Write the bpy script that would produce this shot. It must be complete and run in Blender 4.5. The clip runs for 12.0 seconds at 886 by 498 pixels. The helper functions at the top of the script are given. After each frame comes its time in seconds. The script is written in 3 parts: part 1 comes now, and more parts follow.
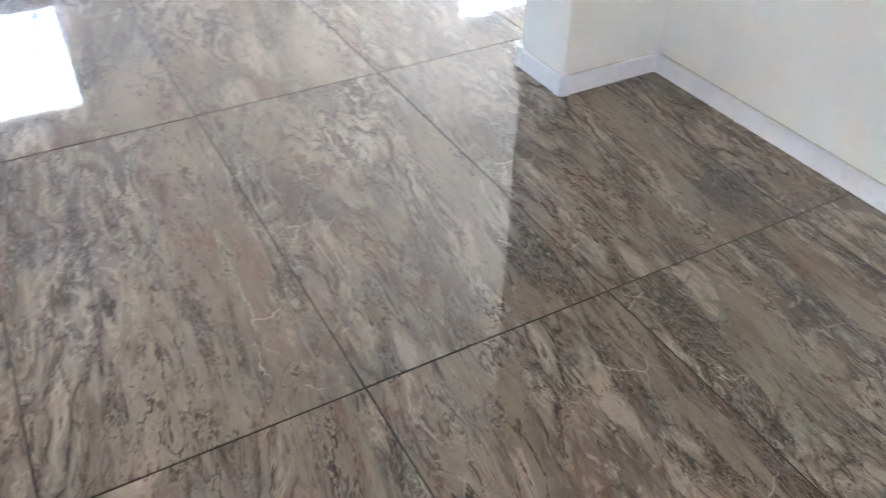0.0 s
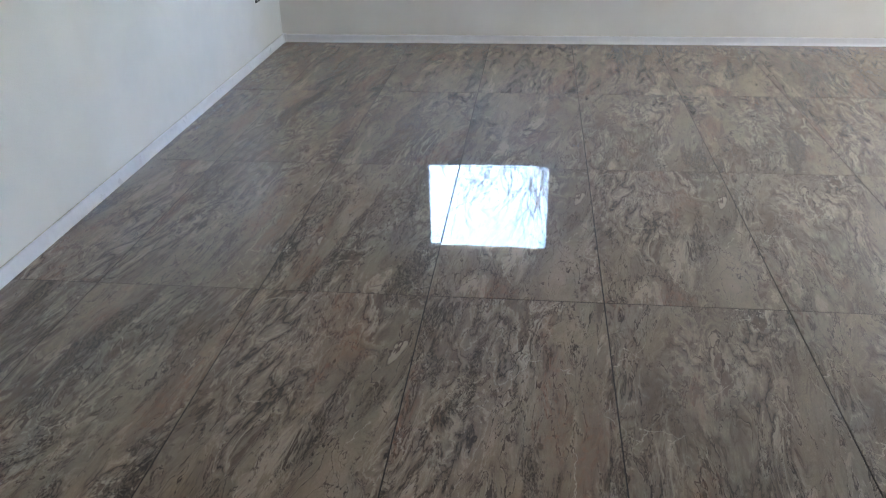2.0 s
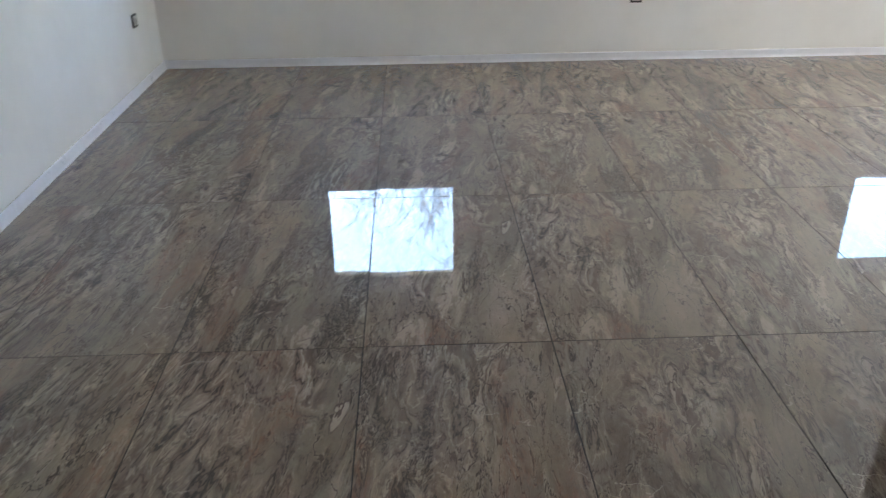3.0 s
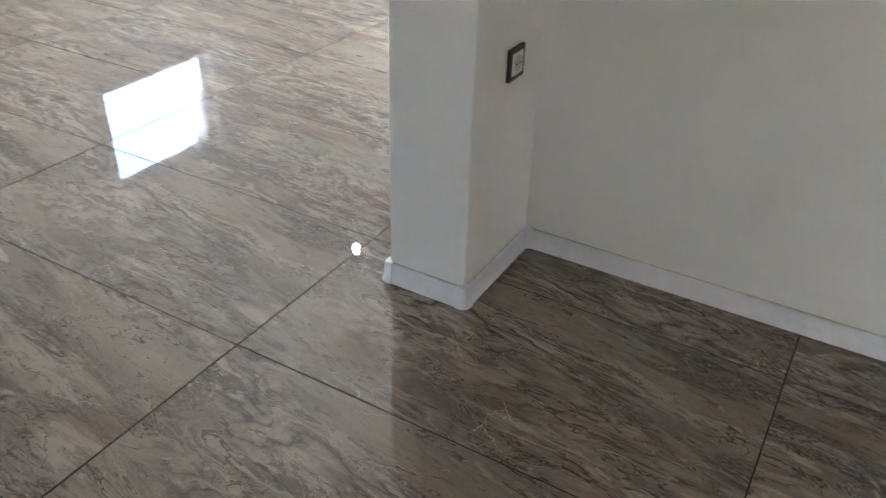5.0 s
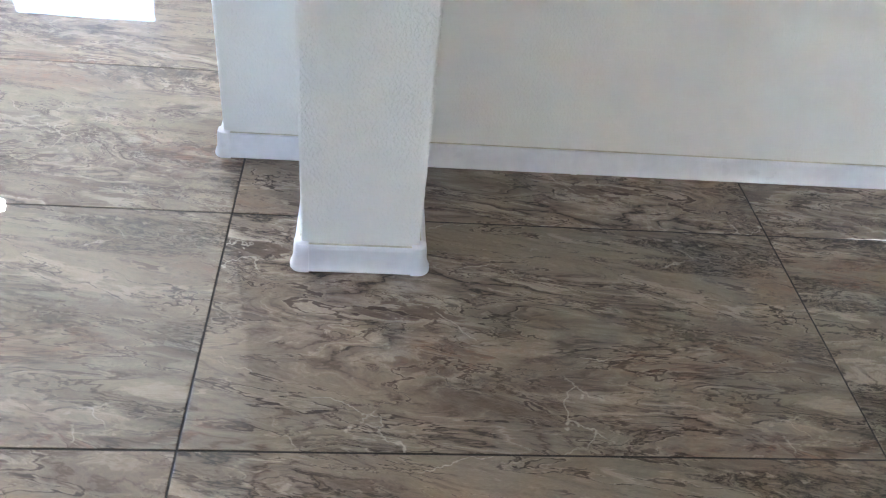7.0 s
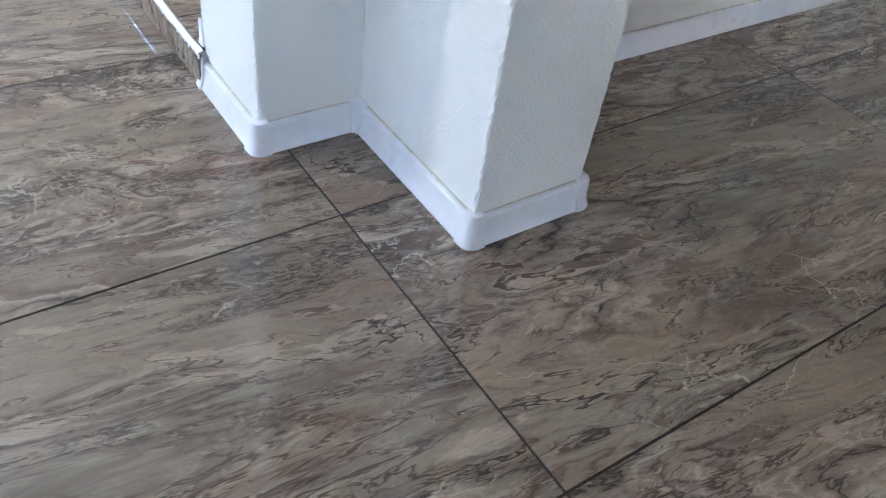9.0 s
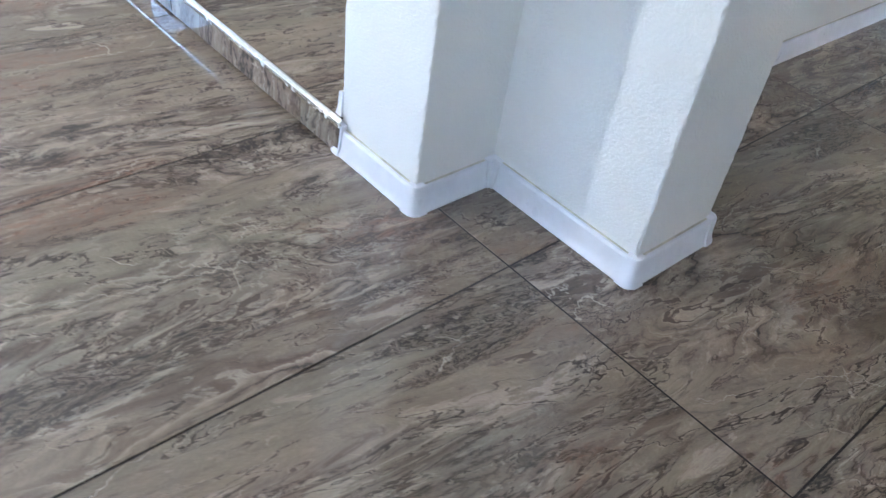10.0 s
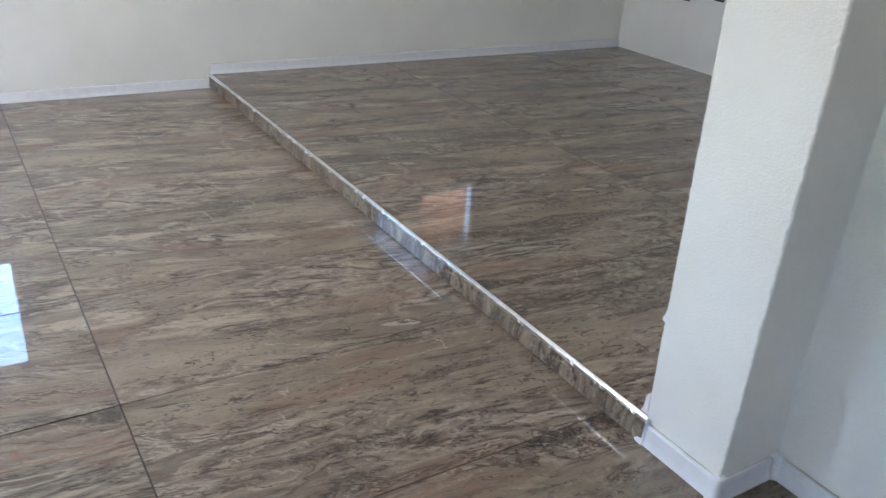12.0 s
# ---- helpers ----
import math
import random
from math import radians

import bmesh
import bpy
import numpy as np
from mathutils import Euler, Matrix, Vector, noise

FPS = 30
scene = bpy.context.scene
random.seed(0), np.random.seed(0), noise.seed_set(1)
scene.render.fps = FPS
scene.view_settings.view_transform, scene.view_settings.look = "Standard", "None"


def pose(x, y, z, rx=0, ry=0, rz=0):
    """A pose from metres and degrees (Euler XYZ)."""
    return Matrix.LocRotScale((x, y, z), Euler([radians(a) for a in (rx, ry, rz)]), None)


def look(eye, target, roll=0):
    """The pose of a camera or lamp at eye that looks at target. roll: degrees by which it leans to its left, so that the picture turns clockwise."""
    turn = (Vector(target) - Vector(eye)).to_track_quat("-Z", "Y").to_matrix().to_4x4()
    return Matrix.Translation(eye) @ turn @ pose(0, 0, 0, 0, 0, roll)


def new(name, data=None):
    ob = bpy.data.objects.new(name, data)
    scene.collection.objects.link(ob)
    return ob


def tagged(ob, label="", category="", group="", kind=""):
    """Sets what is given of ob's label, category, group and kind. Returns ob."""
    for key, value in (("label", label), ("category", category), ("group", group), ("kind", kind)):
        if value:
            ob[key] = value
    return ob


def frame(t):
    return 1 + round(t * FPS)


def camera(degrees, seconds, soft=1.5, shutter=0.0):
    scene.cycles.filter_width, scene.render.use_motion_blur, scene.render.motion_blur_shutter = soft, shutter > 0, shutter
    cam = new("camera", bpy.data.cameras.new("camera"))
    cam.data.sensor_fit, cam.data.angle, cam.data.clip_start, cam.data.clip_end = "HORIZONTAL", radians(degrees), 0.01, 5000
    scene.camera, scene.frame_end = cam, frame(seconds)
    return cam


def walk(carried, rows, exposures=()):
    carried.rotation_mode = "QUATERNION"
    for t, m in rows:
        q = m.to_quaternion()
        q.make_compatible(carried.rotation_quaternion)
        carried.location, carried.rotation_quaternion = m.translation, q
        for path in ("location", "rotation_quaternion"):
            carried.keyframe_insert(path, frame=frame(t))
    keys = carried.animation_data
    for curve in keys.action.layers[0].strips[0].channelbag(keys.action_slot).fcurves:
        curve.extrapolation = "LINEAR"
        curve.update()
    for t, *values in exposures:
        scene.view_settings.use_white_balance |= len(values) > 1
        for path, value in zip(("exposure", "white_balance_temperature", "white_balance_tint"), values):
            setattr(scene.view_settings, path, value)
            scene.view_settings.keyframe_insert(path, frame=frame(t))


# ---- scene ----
cam = camera(57.5, 12.0, 1.15, 0.25)
PATH = [
    (0, (0.208, -2.194, 1.218), (0.972, -0.845, -0.046), 0.8),
    (0.5, (0.176, -2.311, 1.257), (0.566, -0.777, 0.034), -0.7),
    (1, (0.271, -2.351, 1.325), (0.347, -0.704, 0.194), -1.6),
    (1.5, (0.315, -2.369, 1.39), (0.185, -0.654, 0.369), -1.5),
    (2, (0.342, -2.371, 1.434), (0.13, -0.612, 0.507), -1.2),
    (2.5, (0.307, -2.304, 1.424), (0.162, -0.519, 0.533), -0.7),
    (3, (0.175, -2.148, 1.421), (0.242, -0.363, 0.522), -0.6),
    (3.5, (0.115, -1.932, 1.401), (0.568, -0.213, 0.484), 0.2),
    (3.7, (0.112, -1.827, 1.402), (0.747, -0.173, 0.474), 0.5),
    (5.3, (0.086, -1.073, 1.249), (1.623, -0.459, 0.125), 2.4),
    (5.5, (0.13, -0.988, 1.22), (1.686, -0.503, 0.062), 2.9),
    (6, (0.207, -0.734, 1.163), (1.775, -0.536, -0.063), 4.7),
    (6.5, (0.323, -0.499, 1.133), (1.858, -0.495, -0.149), 5.7),
    (7, (0.431, -0.28, 1.117), (1.93, -0.479, -0.192), 7.2),
    (7.2, (0.454, -0.18, 1.108), (1.936, -0.465, -0.205), 7.7),
    (8.8, (0.859, 0.416, 0.89), (2.04, -0.471, -0.459), 8.6),
    (9, (0.891, 0.517, 0.898), (2.031, -0.423, -0.449), 8.9),
    (9.5, (0.979, 0.719, 0.914), (2.053, -0.321, -0.415), 9.2),
    (10, (1.107, 0.909, 0.965), (2.166, -0.202, -0.318), 9.1),
    (10.5, (1.146, 1.121, 1.106), (2.273, -0.027, -0.081), 7.7),
    (11, (1.163, 1.308, 1.214), (2.393, 0.141, 0.151), 6.6),
    (11.5, (1.164, 1.391, 1.272), (2.513, 0.261, 0.321), 5.3),
    (12, (1.147, 1.455, 1.331), (2.652, 0.464, 0.464), 4.3),
]
EXPOSURES = [(0.0, 7.8, 5780, 6), (0.5, 7.25, 5750, 6), (1.0, 7.2, 5700, 6), (1.7, 6.7, 5800, 6), (2.5, 6.45, 6100, 6), (3.0, 6.35, 6100, 6), (3.7, 6.5, 6100, 6), (5.5, 6.7, 6150, 6), (6.0, 7.05, 6000, 6), (7.0, 7.35, 5800, 6), (9.0, 6.88, 5500, 6), (9.5, 6.85, 5500, 6), (10.3, 6.65, 5500, 6), (11.0, 6.17, 5700, 6), (12.0, 6.17, 5880, 6)]
walk(cam, [(t, look(eye, target, roll)) for t, eye, target, roll in PATH], EXPOSURES)

# ---- light ----
world = bpy.data.worlds.new("overcast_sky")
scene.world = world
world.use_nodes = True
wn = world.node_tree
sky = wn.nodes.new("ShaderNodeTexSky")
sky.sky_type, sky.sun_disc = "NISHITA", False
sky.sun_elevation, sky.sun_rotation = radians(46), radians(266)
sky.air_density, sky.dust_density, sky.ozone_density = 1.0, 4.5, 0.6
wn.nodes["Background"].inputs["Strength"].default_value = 0.15
cloudy = wn.nodes.new("ShaderNodeHueSaturation")
cloudy.inputs["Saturation"].default_value = 0.95
wn.links.new(sky.outputs["Color"], cloudy.inputs["Color"])
wn.links.new(cloudy.outputs["Color"], wn.nodes["Background"].inputs["Color"])
sun = new("sun", bpy.data.lights.new("sun", "SUN"))
sun.data.energy, sun.data.angle, sun.data.color = 1.5, radians(12), (1.0, 0.66, 0.41)
sun.matrix_world = look((-6.93, -0.48, 7.19), (0, 0, 0))


# ---- materials ----
class Mat:
    """A node material with short ways to add nodes."""

    def __init__(self, name, rough=0.5, metal=0.0, color=(0.8, 0.8, 0.8), ior=1.5):
        self.m = bpy.data.materials.new(name)
        self.m.use_nodes = True
        self.t = self.m.node_tree
        self.b = self.t.nodes["Principled BSDF"]
        self.set("Roughness", rough), self.set("Metallic", metal), self.set("IOR", ior)
        self.set("Base Color", (*color, 1))

    def set(self, key, value):
        if isinstance(value, bpy.types.NodeSocket):
            self.t.links.new(value, self.b.inputs[key])
        else:
            self.b.inputs[key].default_value = value

    def node(self, kind, out=0, props=(), **ins):
        n = self.t.nodes.new(kind)
        for k, v in props:
            if k == "operation":
                n.operation = v
            elif k == "use_clamp":
                n.use_clamp = v
            elif k == "interpolation_type":
                n.interpolation_type = v
            elif k == "feature":
                n.feature = v
            elif k == "noise_dimensions":
                n.noise_dimensions = v
        for k, v in ins.items():
            key = int(k[1:]) if k[0] == "i" and k[1:].isdigit() else k.replace("_", " ")
            if isinstance(v, bpy.types.NodeSocket):
                self.t.links.new(v, n.inputs[key])
            else:
                n.inputs[key].default_value = v
        return n.outputs[out]

    def coords(self):
        return self.node("ShaderNodeTexCoord", "Object")

    def noise(self, vec, scale, detail=4.0, rough=0.55, out=0, dist=0.0):
        return self.node("ShaderNodeTexNoise", out, Vector=vec, Scale=scale, Detail=detail, Roughness=rough, Distortion=dist)

    def math(self, op, a, b=0.0, c=0.0, clamp=False):
        return self.node("ShaderNodeMath", 0, (("operation", op), ("use_clamp", clamp)), i0=a, i1=b, i2=c)

    def vmath(self, op, a, b=(0, 0, 0)):
        return self.node("ShaderNodeVectorMath", 0, (("operation", op),), i0=a, i1=b)

    def scaled(self, v, k):
        n = self.t.nodes.new("ShaderNodeVectorMath")
        n.operation = "SCALE"
        self.t.links.new(v, n.inputs[0])
        n.inputs["Scale"].default_value = k
        return n.outputs[0]

    def mapped(self, v, scale=(1, 1, 1), rot=(0, 0, 0)):
        return self.node("ShaderNodeMapping", 0, Vector=v, Scale=scale, Rotation=rot)

    def span(self, v, a, b, c=0.0, d=1.0):
        return self.node("ShaderNodeMapRange", 0, (("interpolation_type", "SMOOTHSTEP"),), Value=v, From_Min=a, From_Max=b, To_Min=c, To_Max=d)

    def ramp(self, v, stops):
        n = self.t.nodes.new("ShaderNodeValToRGB")
        while len(n.color_ramp.elements) < len(stops):
            n.color_ramp.elements.new(0.5)
        for e, (p, c) in zip(n.color_ramp.elements, stops):
            e.position, e.color = p, (*c, 1)
        self.t.links.new(v, n.inputs["Fac"])
        return n.outputs["Color"]

    def mix(self, fac, a, b, blend="MIX"):
        n = self.t.nodes.new("ShaderNodeMix")
        n.data_type, n.blend_type = "RGBA", blend
        for i, v in ((0, fac), (6, a), (7, b)):
            if isinstance(v, bpy.types.NodeSocket):
                self.t.links.new(v, n.inputs[i])
            else:
                n.inputs[i].default_value = (*v, 1) if isinstance(v, tuple) else v
        return n.outputs[2]

    def bump(self, height, strength, distance, normal=None):
        ins = dict(Height=height, Strength=strength, Distance=distance)
        if normal is not None:
            ins["Normal"] = normal
        n = self.node("ShaderNodeBump", 0, **ins)
        self.set("Normal", n)
        return n


def stone_tile(name):
    """Polished porcelain printed with a brown-grey marble: agate-edged swirls drawn out along the tile, calm fields, dark crystal bands, white cracks. Eight printed faces."""
    s = Mat(name, rough=0.6)
    s.set("Specular IOR Level", 0.12), s.set("Coat Weight", 1.0), s.set("Coat IOR", 1.6)
    seed = s.node("ShaderNodeObjectInfo", "Random")
    face = s.math("FLOOR", s.math("MULTIPLY", seed, 8.0))
    base = s.coords()
    shift = s.node("ShaderNodeCombineXYZ", 0, X=s.math("MULTIPLY", face, 3.7), Y=s.math("MULTIPLY", face, 9.1), Z=s.math("MULTIPLY", face, 5.3))
    p = s.mapped(s.vmath("ADD", base, shift), (1, 1, 1), (0, 0, radians(7)))
    half = (0.5, 0.5, 0.5)

    def near(dx, dy, dz, v):
        return s.vmath("ADD", v, (dx, dy, dz))

    def warp(v, scale, detail, rough, amount):
        return s.vmath("ADD", v, s.scaled(s.vmath("SUBTRACT", s.noise(v, scale, detail, rough, 1), half), amount))

    def line(v, at, width):
        return s.span(s.math("ABSOLUTE", s.math("SUBTRACT", v, at)), width, width * 0.25)

    def times(*f):
        out = f[0]
        for g in f[1:]:
            out = s.math("MULTIPLY", out, g)
        return out

    # the drawing is stretched along the tile and folded at three sizes
    a = s.mapped(p, (1.1, 0.30, 1.1))
    a1 = warp(a, 2.6, 3.0, 0.5, 0.22)
    a2 = warp(a1, 9.0, 4.0, 0.55, 0.085)
    a3 = warp(a2, 34.0, 4.0, 0.6, 0.016)
    # calm fields of taupe and grey
    cloud = s.noise(a2, 5.0, 6.0, 0.58)
    calm = s.ramp(cloud, [(0.28, (0.125, 0.098, 0.080)), (0.40, (0.210, 0.174, 0.138)), (0.54, (0.255, 0.218, 0.173)), (0.70, (0.315, 0.275, 0.225))])
    green = s.span(s.noise(near(4, 7, 2, a1), 2.3, 4.0, 0.55), 0.46, 0.60, 0.0, 0.75)
    # agate layers: tones that follow the folds, with sharp lips between them
    f = s.noise(near(2, 8, 3, a3), 4.2, 8.0, 0.56)
    agate = s.ramp(f, [
        (0.270, (0.093, 0.074, 0.063)), (0.345, (0.159, 0.128, 0.105)), (0.352, (0.289, 0.250, 0.208)), (0.375, (0.215, 0.178, 0.148)),
        (0.405, (0.176, 0.142, 0.114)), (0.412, (0.037, 0.030, 0.030)), (0.422, (0.215, 0.179, 0.149)), (0.450, (0.273, 0.235, 0.196)),
        (0.468, (0.207, 0.168, 0.140)), (0.474, (0.100, 0.077, 0.063)), (0.482, (0.232, 0.193, 0.161)), (0.510, (0.242, 0.202, 0.168)),
        (0.517, (0.358, 0.323, 0.278)), (0.528, (0.267, 0.227, 0.189)), (0.550, (0.180, 0.147, 0.121)), (0.556, (0.030, 0.030, 0.030)),
        (0.566, (0.184, 0.151, 0.127)), (0.590, (0.287, 0.249, 0.210)), (0.612, (0.379, 0.349, 0.305)), (0.618, (0.198, 0.161, 0.133)),
        (0.650, (0.124, 0.098, 0.082)), (0.700, (0.296, 0.260, 0.219))])
    lively = s.span(s.noise(near(6, 1, 4, s.mapped(a1, (1.0, 0.8, 1.0))), 3.4, 5.0, 0.6), 0.42, 0.57, 0.15, 1.0)
    tone = s.mix(lively, calm, agate)
    tone = s.mix(green, tone, s.mix(1.0, tone, (0.92, 0.98, 0.98), "MULTIPLY"))
    # a second, finer set of folds in bands of their own
    f2 = s.noise(near(9, 2, 6, s.mapped(a3, (1.0, 0.75, 1.0))), 12.0, 6.0, 0.6)
    band2 = s.span(s.noise(near(1, 6, 9, s.mapped(a2, (1.0, 0.6, 1.0))), 5.5, 5.0, 0.6), 0.47, 0.58)
    tone = s.mix(times(line(f2, 0.47, 0.016), band2, 0.8), tone, (0.060, 0.047, 0.041))
    tone = s.mix(times(s.span(f2, 0.47, 0.36, 0.0, 0.65), band2), tone, (0.120, 0.094, 0.079))
    tone = s.mix(times(s.span(f2, 0.56, 0.60, 0.0, 0.75), band2), tone, (0.37, 0.33, 0.28))
    # pale pebbles caught in the folds, edged dark
    peb = s.mapped(near(3, 3, 7, a2), (1.0, 1.15, 1.0))
    cell = s.node("ShaderNodeTexVoronoi", 0, (("feature", "F1"),), Vector=peb, Scale=19.0)
    pick = s.math("MULTIPLY", s.span(s.node("ShaderNodeTexVoronoi", 1, (("feature", "F1"),), Vector=peb, Scale=19.0), 0.80, 0.84), s.span(f, 0.44, 0.54))
    edge = s.math("ADD", cell, s.math("MULTIPLY", s.math("SUBTRACT", s.noise(a3, 40.0, 4.0), 0.5), 0.5))
    tone = s.mix(times(s.span(edge, 0.40, 0.33), pick, 0.6), tone, (0.085, 0.067, 0.058))
    tone = s.mix(times(s.span(edge, 0.32, 0.27), pick, 0.75), tone, (0.42, 0.385, 0.33))
    # long drawn streaks
    streak = s.noise(s.mapped(a2, (1.0, 0.38, 1.0)), 34.0, 6.0, 0.66)
    drawn = s.span(s.noise(near(2, 2, 5, a1), 5.0, 4.0, 0.6), 0.42, 0.62, 0.15, 0.9)
    tone = s.mix(times(s.span(streak, 0.56, 0.63, 0.0, 0.38), drawn), tone, (0.092, 0.072, 0.061))
    tone = s.mix(times(s.span(streak, 0.43, 0.36, 0.0, 0.28), drawn), tone, (0.36, 0.32, 0.27))
    # bands of dark crystals
    band = s.span(s.noise(near(3, 9, 4, s.mapped(a1, (1.0, 0.5, 1.0))), 6.5, 5.0, 0.62), 0.545, 0.60)
    grain = s.span(s.noise(s.mapped(a3, (1, 1.3, 1)), 150.0, 6.0, 0.8), 0.44, 0.56)
    tone = s.mix(times(band, s.math("MAXIMUM", grain, 0.25), 0.88), tone, (0.050, 0.041, 0.037))
    # long crisp veins that swell and thin out, with dark shards gathered along them
    for k, (scale, most) in enumerate(((2.7, 1.0), (4.3, 0.9))):
        v = s.math("ABSOLUTE", s.math("SUBTRACT", s.noise(near(1 + 4 * k, 5, 8 - k, a3), scale, 6.0, 0.55), 0.5))
        here = s.span(s.noise(near(5, 2 + k, 7, a1), 4.5, 3.0), 0.43, 0.52)
        swell = s.span(s.noise(near(k, 9, 2, a2), 8.0, 4.0, 0.6), 0.38, 0.68, 0.0010, 0.0045)
        shard = s.span(s.noise(s.mapped(near(2, k, 5, a3), (1, 1.4, 1)), 75.0, 6.0, 0.78), 0.50, 0.58)
        close = s.span(v, 0.040, 0.008)
        gather = s.span(s.noise(near(6, k, 1, a1), 9.0, 4.0, 0.6), 0.46, 0.58)
        tone = s.mix(times(close, here, gather, shard, 0.8), tone, (0.082, 0.060, 0.053))
        tone = s.mix(times(s.span(s.math("SUBTRACT", v, swell), 0.006, 0.001), s.math("MULTIPLY", here, 0.4)), tone, (0.36, 0.32, 0.265))
        tone = s.mix(times(s.span(s.math("SUBTRACT", v, swell), 0.0012, -0.001), here, most * 0.85), tone, (0.075, 0.055, 0.048))
    for k, (scale, width, most) in enumerate(((6.5, 0.006, 0.85), (11.0, 0.008, 0.75), (19.0, 0.011, 0.7))):
        thin = s.noise(near(k * 3 + 2, 6 - k, 4 + k, s.mapped(a3, (1.0, 0.7, 1.0))), scale, 5.0, 0.55)
        here = s.span(s.noise(near(8 - k, k + 1, 3 * k, a1), 6.0 + 2 * k, 4.0, 0.6), 0.48, 0.60)
        tone = s.mix(times(line(thin, 0.5, width), here, most), tone, (0.048, 0.038, 0.033))
        tone = s.mix(times(line(thin, 0.5 + width * 1.4, width * 0.7), here, 0.45), tone, (0.36, 0.32, 0.27))
    crumbs = s.span(s.noise(s.mapped(near(1, 1, 1, a3), (1, 1.5, 1)), 55.0, 4.0, 0.6), 0.60, 0.66)
    tone = s.mix(times(crumbs, lively, 0.6), tone, (0.40, 0.36, 0.31))
    # flecks of rust and rose
    rust = s.span(s.noise(near(7, 3, 1, a1), 3.6, 4.0), 0.56, 0.68)
    fleck = s.span(s.noise(s.mapped(a2, (1, 2.0, 1)), 60.0, 4.0, 0.65), 0.50, 0.62, 0.25, 0.9)
    tone = s.mix(times(rust, fleck, 0.55), tone, (0.26, 0.145, 0.098))
    # hair-thin white cracks across the drawing
    net = s.mapped(warp(p, 9.0, 4.0, 0.6, 0.09), (1, 0.55, 1), (0, 0, 0.6))
    cr = s.node("ShaderNodeTexVoronoi", 0, (("feature", "DISTANCE_TO_EDGE"),), Vector=net, Scale=5.0)
    crack = s.math("MULTIPLY", s.span(cr, 0.007, 0.0015), s.span(s.noise(near(5, 5, 5, p), 5.5, 2.0), 0.54, 0.62))
    tone = s.mix(s.math("MULTIPLY", crack, 0.6), tone, (0.47, 0.44, 0.39))
    fine = s.noise(s.mapped(a2, (1, 2.2, 1)), 260.0, 4.0, 0.75)
    tone = s.mix(0.30, tone, s.ramp(fine, [(0.3, (0.28, 0.28, 0.28)), (0.7, (0.72, 0.72, 0.72))]), "OVERLAY")
    tone = s.node("ShaderNodeGamma", 0, Color=tone, Gamma=1.22)
    s.set("Base Color", s.mix(1.0, tone, (1.24, 1.165, 1.11), "MULTIPLY"))
    haze = s.noise(base, 7.0, 5.0, 0.6)
    s.set("Roughness", s.span(haze, 0.3, 0.75, 0.55, 0.7))
    s.set("Coat Roughness", s.span(haze, 0.3, 0.75, 0.004, 0.012))
    s.set("Coat Normal", s.bump(s.noise(s.vmath("ADD", base, shift), 6.0, 2.0, 0.4), 1.0, 0.00014))
    return s.m


def wall_paint(name, color, grain=1.0):
    """Rolled emulsion on a fine stucco."""
    s = Mat(name, rough=0.75, color=color)
    p = s.coords()
    blot = s.noise(p, 1.6, 4.0, 0.6)
    s.set("Base Color", s.mix(s.span(blot, 0.3, 0.7), tuple(c * 0.95 for c in color), tuple(min(c * 1.03, 0.9) for c in color)))
    a = s.noise(p, 185.0, 1.0, 0.5)
    b = s.noise(p, 60.0, 2.0, 0.5)
    h = s.math("ADD", s.span(a, 0.36, 0.66), s.math("MULTIPLY", b, 0.25))
    n = s.bump(h, 0.6, 0.0007 * grain)
    s.bump(s.noise(p, 3.0, 2.0), 0.5, 0.002, n)
    return s.m


def plain(name, color, rough, metal=0.0, vary=0.06, scale=30.0, relief=0.0):
    s = Mat(name, rough=rough, metal=metal, color=color)
    p = s.coords()
    n = s.noise(p, scale, 4.0, 0.6)
    s.set("Base Color", s.mix(s.span(n, 0.3, 0.7), tuple(c * (1 - vary) for c in color), tuple(min(1, c * (1 + vary)) for c in color)))
    s.set("Roughness", s.span(s.noise(p, scale * 0.4, 3.0), 0.3, 0.7, rough * 0.85, min(1, rough * 1.2)))
    if relief:
        s.bump(n, 0.4, relief)
    return s.m


def glass_pane(name):
    m = bpy.data.materials.new(name)
    m.use_nodes = True
    t = m.node_tree
    t.nodes.remove(t.nodes["Principled BSDF"])
    mix = t.nodes.new("ShaderNodeMixShader")
    clear, gloss = t.nodes.new("ShaderNodeBsdfTransparent"), t.nodes.new("ShaderNodeBsdfGlossy")
    mix.inputs[0].default_value = 0.05
    clear.inputs["Color"].default_value = (0.60, 0.62, 0.62, 1)
    gloss.inputs["Roughness"].default_value = 0.01
    t.links.new(clear.outputs[0], mix.inputs[1])
    t.links.new(gloss.outputs[0], mix.inputs[2])
    t.links.new(mix.outputs[0], t.nodes["Material Output"].inputs["Surface"])
    return m


def glowing(name, color, strength):
    s = Mat(name, rough=0.3, color=(0.9, 0.9, 0.9))
    s.set("Emission Color", (*color, 1)), s.set("Emission Strength", strength)
    return s.m


def brick_paint(name, color):
    s = Mat(name, rough=0.85, color=color)
    s.set("Base Color", s.mix(s.noise(s.coords(), 9.0, 5.0), tuple(c * 0.7 for c in color), tuple(c * 1.2 for c in color)))
    return s.m


